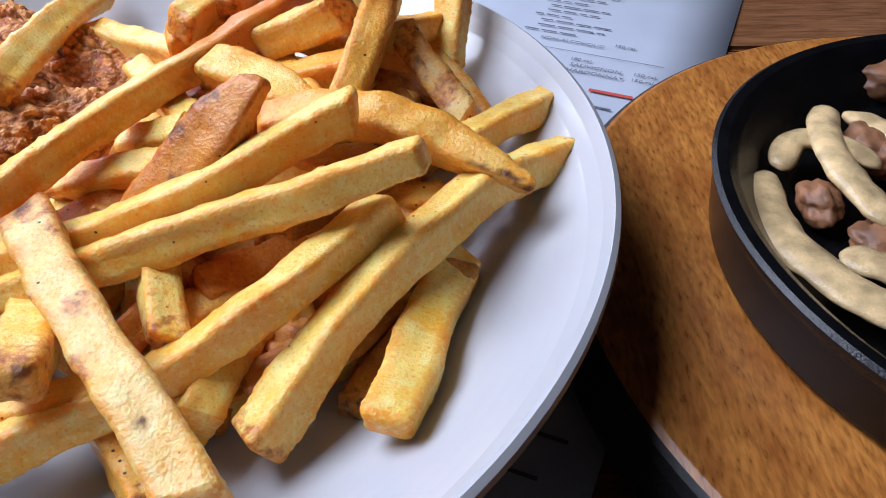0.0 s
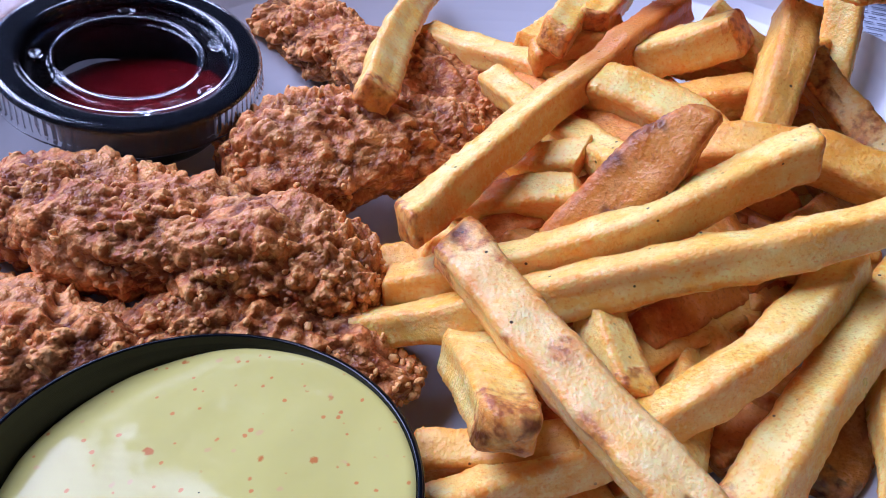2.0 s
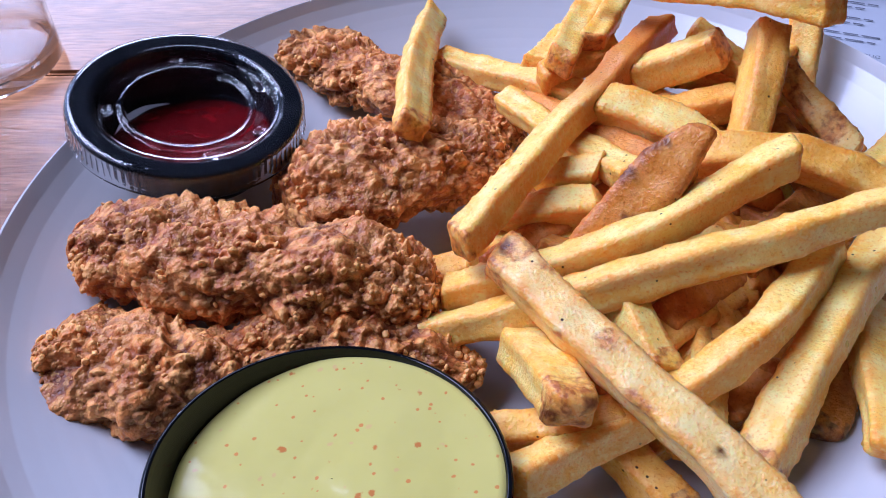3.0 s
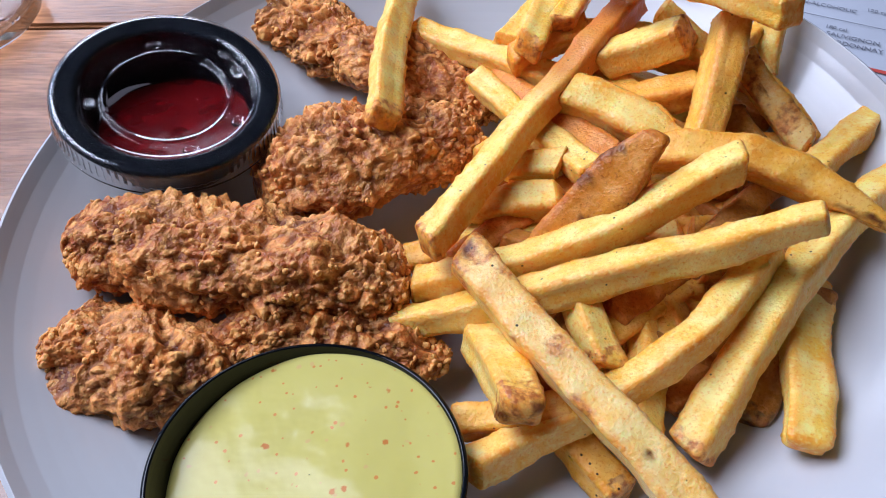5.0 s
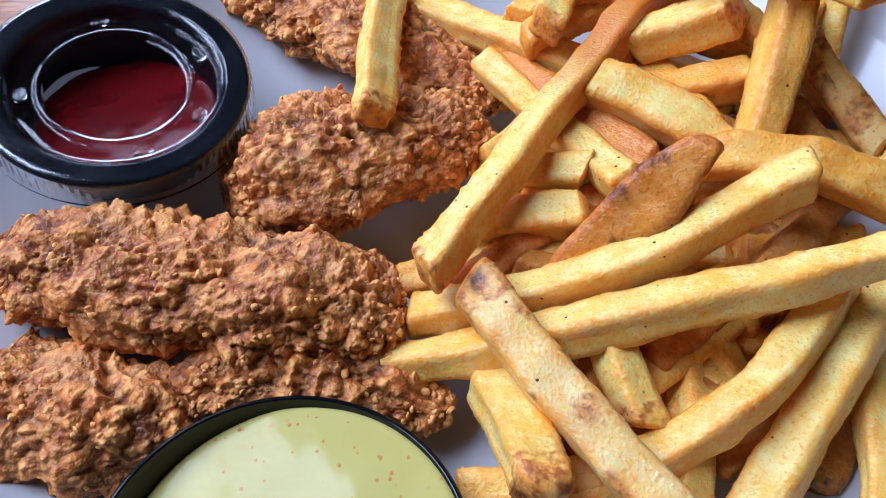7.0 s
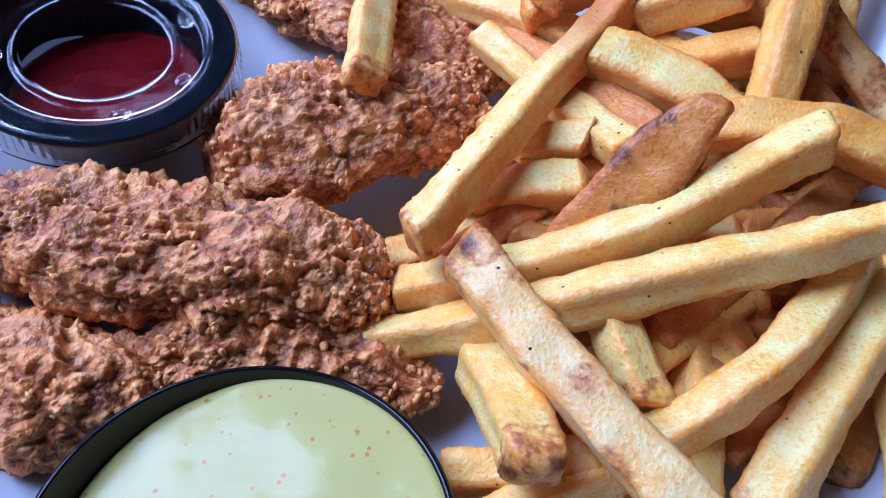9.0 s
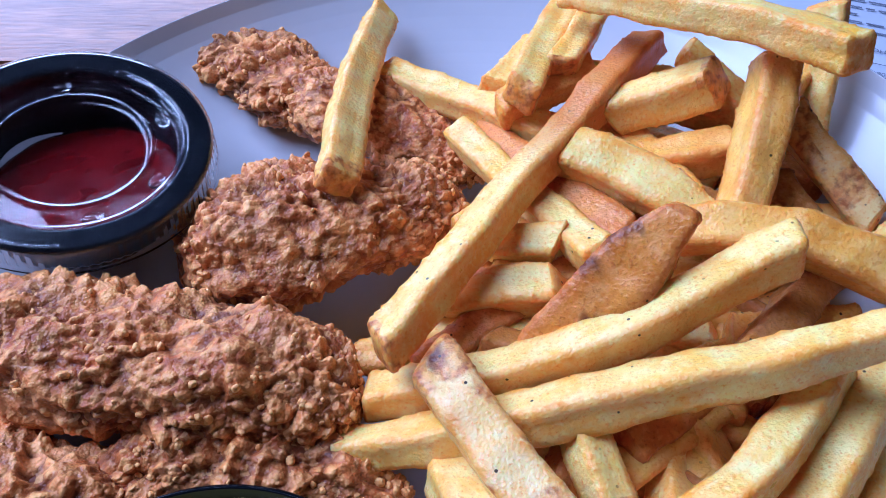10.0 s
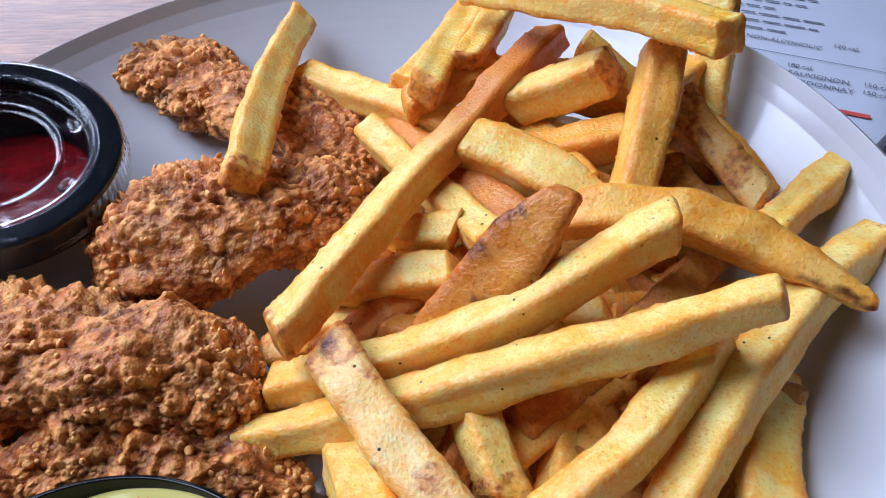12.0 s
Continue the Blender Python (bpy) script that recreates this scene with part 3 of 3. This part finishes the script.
def dressing_cup():
    cup = tagged(new("dressing_cup"), "small black plastic dip cup full of yellow mustard dressing", "dip cup")
    v, f = lathe(cup_profile(0.0338, 0.0255, 0.0245, 0.0006, 0.0008), 128)
    link_mesh("cup_body", v, f, BLACK, cup, "glossy black plastic body")
    rings, around, v = 40, 96, []
    for j in range(rings + 1):
        for i in range(around):
            a = 2 * math.pi * i / around
            # the sauce lies aslant and meets the wall all round
            slope, edge = 0.10 * math.cos(a) + 0.06 * math.sin(a), 0.031
            for _ in range(8):
                edge = 0.0248 + 0.0077 * min(1.09, (0.0208 + slope * edge) / 0.0205)
            r = edge * max(0.004, j / rings)
            p = Vector((r * math.cos(a), r * math.sin(a), 0))
            z = 0.0208 + slope * r + 0.0006 * noise.noise(p * 60) + 0.0001 * noise.noise(p * 190)
            v.append((p.x, p.y, z if j < rings else z - 0.0006))
    f = [(j * around + i, j * around + (i + 1) % around, (j + 1) * around + (i + 1) % around, (j + 1) * around + i) for j in range(rings) for i in range(around)]
    link_mesh("dressing", v, f, SAUCE, cup, "pale yellow dressing with red spice flecks")
    return cup


dressing = dressing_cup()
dressing.matrix_world = aligned((-0.1232, 0.0655, 0.0172), (0.09, 0.18, 0.97))

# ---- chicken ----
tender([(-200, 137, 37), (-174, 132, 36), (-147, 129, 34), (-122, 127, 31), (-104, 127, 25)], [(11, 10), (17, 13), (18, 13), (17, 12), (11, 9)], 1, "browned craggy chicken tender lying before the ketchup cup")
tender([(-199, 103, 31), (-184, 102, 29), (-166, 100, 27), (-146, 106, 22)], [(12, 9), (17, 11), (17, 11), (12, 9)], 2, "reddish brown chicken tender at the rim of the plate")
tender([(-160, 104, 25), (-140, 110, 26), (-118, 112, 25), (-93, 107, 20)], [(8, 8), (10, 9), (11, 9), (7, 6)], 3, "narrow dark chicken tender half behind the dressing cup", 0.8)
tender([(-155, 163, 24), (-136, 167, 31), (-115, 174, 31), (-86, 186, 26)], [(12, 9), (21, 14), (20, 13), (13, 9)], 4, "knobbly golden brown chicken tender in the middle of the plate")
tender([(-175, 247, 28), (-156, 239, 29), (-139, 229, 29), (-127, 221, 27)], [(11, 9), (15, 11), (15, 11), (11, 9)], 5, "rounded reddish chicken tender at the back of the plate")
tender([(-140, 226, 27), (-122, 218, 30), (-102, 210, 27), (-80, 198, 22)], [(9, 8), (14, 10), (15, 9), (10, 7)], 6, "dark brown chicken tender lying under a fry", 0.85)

# ---- fries that can be told apart ----
SPUD_END = "french fry with a rough brown skin end"
fry([(-99, 128, 43), (-70, 174, 47), (-38, 221, 49)], 10.5, 10, -18, "pale", (2.5, 0), toast=(0, 1.0), label="long pale fry lying over the chicken, orange at its far end")
fry([(-90, 130, 41), (-72, 105, 41), (-54, 82, 40), (-38, 61, 37)], 12.3, 9, 8, "skin", (10, 0), 0.36, spots=((0.78, 80, 1.3), (0.03, 90, 2.6), (0.3, 160, 1.8), (0.42, 165, 2.0)), label="broad fry with blistered brown skin lying across the pile")
fry([(-4, 127, 57), (-58, 120, 40), (-114, 115, 23)], 11, 10.5, 25, "pale", taper=(0.75, 0.8), label="long straight pale fry across the pile")
fry([(-19, 146, 56), (-62, 131, 40), (-104, 126, 27)], 10.5, 10, 15, "pale", label="limp bent fry with a shrunken face")
fry([(-45, 157, 45), (-24, 157, 47), (-4, 151, 46), (19, 135, 42)], 13, 10, 20, "gold", (0, 0), taper=(0.8, 0.3), spots=((1.0, 60, 4), (0.93, 60, 2.5), (0.86, 50, 1.5)), label="wide curved fry tapering to a dark pointed tip")
fry([(-40, 150, 61), (-55, 141, 46), (-70, 131, 31)], 17.5, 9, -25, "orange", (0, 0), 0.1, spots=((0.45, 40, 2.8), (0.62, 105, 2.3), (0.3, 35, 3.0), (0.2, 40, 2.8)), taper=(0.4, 0.8), label="orange potato wedge with burnt skin")
fry([(-92, 149, 33), (-62, 148, 38)], 11, 11, 10, "pale", (3, 0))
fry([(-97, 143, 27), (-68, 143, 28)], 10, 10, 0, "pale")
fry([(-80, 164, 36), (-63, 158, 42)], 10, 10, 25, "pale", blunt=(1.5, 1.0))
fry([(-89, 201, 36), (-72, 176, 38), (-55, 150, 45)], 9.5, 9, 10, "pale")
fry([(-83, 206, 32), (-48, 158, 42)], 11, 10, 20, "orange")
fry([(-62, 182, 47), (-30, 162, 46)], 14, 11, 15, "pale", taper=(1, 0.5), label="thick pale fry with a slanting cut end")
fry([(-112, 229, 34), (-89, 214, 35), (-64, 197, 38)], 11, 10, 0, "pale", (3, 0))
fry([(-26, 196, 56), (-52, 197, 45)], 12, 12, 10, "pale", (2.5, 0), label="short thick fry stub with browned end")
fry([(-22, 186, 44), (-60, 184, 36)], 11, 11, 0, "gold")
fry([(-15, 195, 62), (-26, 163, 44)], 13.5, 10.5, 70, "gold", label="flat golden fry leaning upright in the pile")
fry([(-12, 192, 52), (6, 167, 38)], 10, 8, 30, "skin", (0, 0), 0.7, label="fry with rough speckled brown skin")
fry([(-6, 178, 76), (-32, 200, 71), (-60, 225, 62)], 10.5, 9.5, 15, "pale", label="pale fry lying on top of the pile")
fry([(3, 222, 60), (0, 200, 36)], 11, 9, 20, "pale")
fry([(-32, 212, 54), (-16, 194, 46)], 8, 8, 0, "pale")
fry([(-72, 196, 51), (-60, 238, 48)], 11, 10, 10, "pale", (2, 0))
fry([(-62, 208, 50), (-50, 238, 50)], 10, 9, 10, "pale", (2, 0))
fry([(-80, 212, 40), (-66, 232, 42)], 9, 9, 10, "pale")
fry([(-114, 171, 46), (-115, 212, 43), (-113, 252, 38)], 12, 8, 40, "pale", (5, 0), label="pale fry leaning upright against the chicken")
fry([(31, 185, 36), (2, 155, 39)], 10, 9, 10, "pale", taper=(0.6, 1))
fry([(31, 161, 34), (4, 137, 37), (-18, 108, 34), (-35, 82, 23)], 11.5, 11, 20, "pale", (3, 4), label="long fry reaching down to the plate, with skin on its end")
fry([(-12, 130, 42), (-32, 106, 39), (-55, 93, 29), (-88, 76, 25)], 10.5, 10, 20, "pale", label="long curved fry bending under the broad fry")
fry([(-73.5, 82, 40), (-86, 112, 27)], 12.5, 12, 15, "pale", (8, 0), blunt=(7, 2), spots=((0.1, 200, 3), (0.03, 60, 2)), label="thick fry with a knobbly brown end")
fry([(-91, 88, 24), (-62, 91, 28)], 10, 10, 0, "gold")
fry([(-11.5, 81, 30), (3, 133, 25)], 13, 8, 10, "pale", label="flat pale fry resting on the bare china")
fry([(-53, 100, 31), (-62, 122, 35)], 10, 10, 20, "pale", (5, 0))
fry([(-34, 122, 44), (-4, 158, 34)], 10, 10, 20, "brown")
fry([(-20, 93, 18), (4, 128, 26)], 10, 9, 10, "brown", (4, 0))
fry([(-52, 72, 20), (-68, 96, 20)], 11, 10, 10, "gold", (3, 0))
fry([(-16, 178, 44), (-4, 160, 34)], 10, 10, 10, "brown")
fry([(-30, 176, 34), (8, 172, 32)], 10, 10, 15, "gold")
fry([(-8, 208, 30), (-14, 168, 30)], 10, 10, 15, "gold")
fry([(-40, 178, 36), (-18, 170, 34)], 10, 10, 15, "brown")
fry([(-30, 140, 32), (0, 146, 30)], 11, 10, 5, "gold")
fry([(-18, 154, 30), (-10, 120, 26)], 10, 10, 5, "gold")
fry([(-40, 96, 22), (-8, 118, 26)], 10, 10, 5, "brown")
fry([(-62, 134, 24), (-34, 112, 24)], 10, 10, 5, "gold")
fry([(-34, 118, 24), (-48, 96, 24)], 11, 10, 5, "gold")
fry([(-46, 214, 40), (-8, 190, 44)], 10, 10, 15, "gold")
fry([(-60, 222, 38), (-24, 212, 40)], 10, 9.5, 5, "pale")
fry([(-6, 206, 38), (10, 176, 30)], 10, 9, 20, "gold")
fry([(-50, 204, 38), (-34, 170, 40)], 10, 10, 10, "gold")
fry([(-24, 210, 34), (2, 186, 32)], 10, 10, 10, "brown")
fry([(-2, 212, 44), (-18, 184, 52)], 9, 9, 10, "gold")
fry([(-108, 140, 20), (-80, 150, 24)], 10, 10, 10, "gold")
fry([(-78, 200, 43), (-54, 216, 45)], 11, 10, 10, "gold")
# the rest of the pile, deep down
rng = random.Random(11)
for i in range(120):
    x, y = rng.uniform(-86, -2), rng.uniform(96, 212)
    if (x + 45) ** 2 / 43 ** 2 + (y - 150) ** 2 / 66 ** 2 > 1:
        continue
    a, n = rng.uniform(0, math.pi), rng.uniform(22, 38)
    z = rng.uniform(19, 31)
    d = Vector((math.cos(a) * n, math.sin(a) * n, rng.uniform(-4, 4)))
    c = Vector((x, y, z))
    if any((q.x + 45) ** 2 / 50 ** 2 + (q.y - 150) ** 2 / 66 ** 2 > 1 for q in (c - d * 0.8, c + d * 0.8)):
        continue
    fry([c - d * 0.8, c + d * 0.8], rng.uniform(9, 11), rng.uniform(9, 10.5), rng.uniform(0, 40), rng.choice(["gold", "gold", "brown", "orange", "pale"]))

# ---- the skillet on its board ----
board = tagged(new("serving_board"), "round brown wooden serving board with a black edge", "serving board")
v, f = lathe([(0.0001, 0.0165), (0.1085, 0.0165), (0.1180, 0.0163), (0.1195, 0.0155)], 160)
link_mesh("board_top", v, f, BOARD_WOOD, board)
v, f = lathe([(0.1195, 0.0156), (0.1208, 0.0146), (0.1222, 0.0125), (0.1245, 0.006), (0.1243, 0.002), (0.122, 0.0), (0.0001, 0.0)], 160)
link_mesh("board_rim", v, f, BOARD_EDGE, board, "black stained rim")
board.matrix_world = pose(0.150, 0.136, 0.0016)

skillet = tagged(new("skillet"), "round black cast iron skillet of onions and meat", "skillet")
prof = [(0.0001, 0.0), (0.089, 0.0), (0.0935, 0.002), (0.0955, 0.0195), (0.0965, 0.0215), (0.0968, 0.0232), (0.0955, 0.0243), (0.0925, 0.0240), (0.0895, 0.0215), (0.0775, 0.0062), (0.072, 0.0042), (0.0001, 0.004)]
v, f = lathe(prof, 160)
link_mesh("pan", v, f, IRON, skillet)
bm = box((0.09, 0.026, 0.009), (0.135, 0.0, 0.019), 0.004)
part("handle", bm, IRON, skillet, "", True)
skillet.matrix_world = pose(0.145, 0.134, 0.0182, 0, 0, -20) @ Matrix.Diagonal((0.868, 0.868, 0.8, 1))


def onion(points, w, h):
    verts, rings, around = [], 30, 12
    for j in range(rings + 1):
        u = j / rings
        c = curve_at(points, u)
        t = (curve_at(points, min(1, u + 0.03)) - curve_at(points, max(0, u - 0.03))).normalized()
        side = t.cross(Vector((0, 0, 1))).normalized()
        up = side.cross(t)
        e = math.sqrt(max(0.02, 1 - abs(2 * u - 1) ** 6))
        for i in range(around):
            a = 2 * math.pi * i / around
            p = c + side * math.cos(a) * w / 2 * e + up * math.sin(a) * h / 2 * e
            verts.append((p + Vector((1, 1, 1)) * noise.noise(p * 0.2) * 0.5) * MM)
    faces = [(j * around + i, j * around + (i + 1) % around, (j + 1) * around + (i + 1) % around, (j + 1) * around + i) for j in range(rings) for i in range(around)]
    faces += [tuple(range(around))[::-1], tuple(rings * around + i for i in range(around))]
    return tagged(link_mesh("onion_strip", verts, faces, ONION), "soft translucent cooked onion strip in the skillet", "onion", "onion strips in the skillet")


def scrap(place, size, seed):
    bm = bmesh.new()
    bmesh.ops.create_icosphere(bm, subdivisions=4, radius=1)
    for q in bm.verts:
        n = noise.noise(q.co * 1.4 + Vector((seed, 0, 0))) * 0.35 + noise.noise(q.co * 4 + Vector((seed, 0, 0))) * 0.14
        q.co = Vector((q.co.x * size[0], q.co.y * size[1], q.co.z * size[2])) * (1 + n) * MM + Vector(place) * MM
    return tagged(part("meat_piece", bm, MEAT, smooth=True), "browned piece of grilled meat among the onions", "meat", "meat pieces in the skillet")


onion([(80, 160, 28), (76, 144, 28), (79, 128, 28), (88, 113, 28), (100, 106, 28)], 11, 3.8)
onion([(104, 186, 31), (98, 170, 32), (97, 152, 32), (102, 134, 30)], 9, 3.8)
onion([(84, 160, 28), (90, 170, 30), (100, 168, 31), (108, 158, 30)], 8, 3.8)
onion([(110, 186, 29), (118, 170, 31), (124, 152, 31)], 9, 3.8)
onion([(88, 130, 27), (100, 122, 28), (118, 122, 28)], 11, 3.8)
onion([(104, 112, 26), (118, 102, 26), (136, 104, 27)], 11, 3.8)
onion([(112, 142, 29), (130, 132, 30), (144, 140, 29)], 11, 3.8)
scrap((90, 148, 27), (5, 7, 4), 1)
scrap((112, 170, 27), (8, 10, 6), 2)
scrap((132, 206, 28), (12, 8, 6), 3)
scrap((122, 142, 26), (14, 12, 5), 4)
scrap((145, 172, 26), (20, 18, 6), 5)
scrap((102, 134, 26), (9, 9, 4), 6)

# ---- a glass at the window side ----
v, f = lathe([(0.0001, 0.0), (0.030, 0.0), (0.032, 0.002), (0.036, 0.11), (0.0355, 0.1105), (0.034, 0.11), (0.0305, 0.008), (0.028, 0.006), (0.0001, 0.006)], 96)
glass = tagged(link_mesh("drinking_glass", v, f, GLASS), "clear empty drinking glass standing on the table", "glass")
glass.matrix_world = pose(-0.315, 0.285, 0.0)
glass.visible_shadow = False
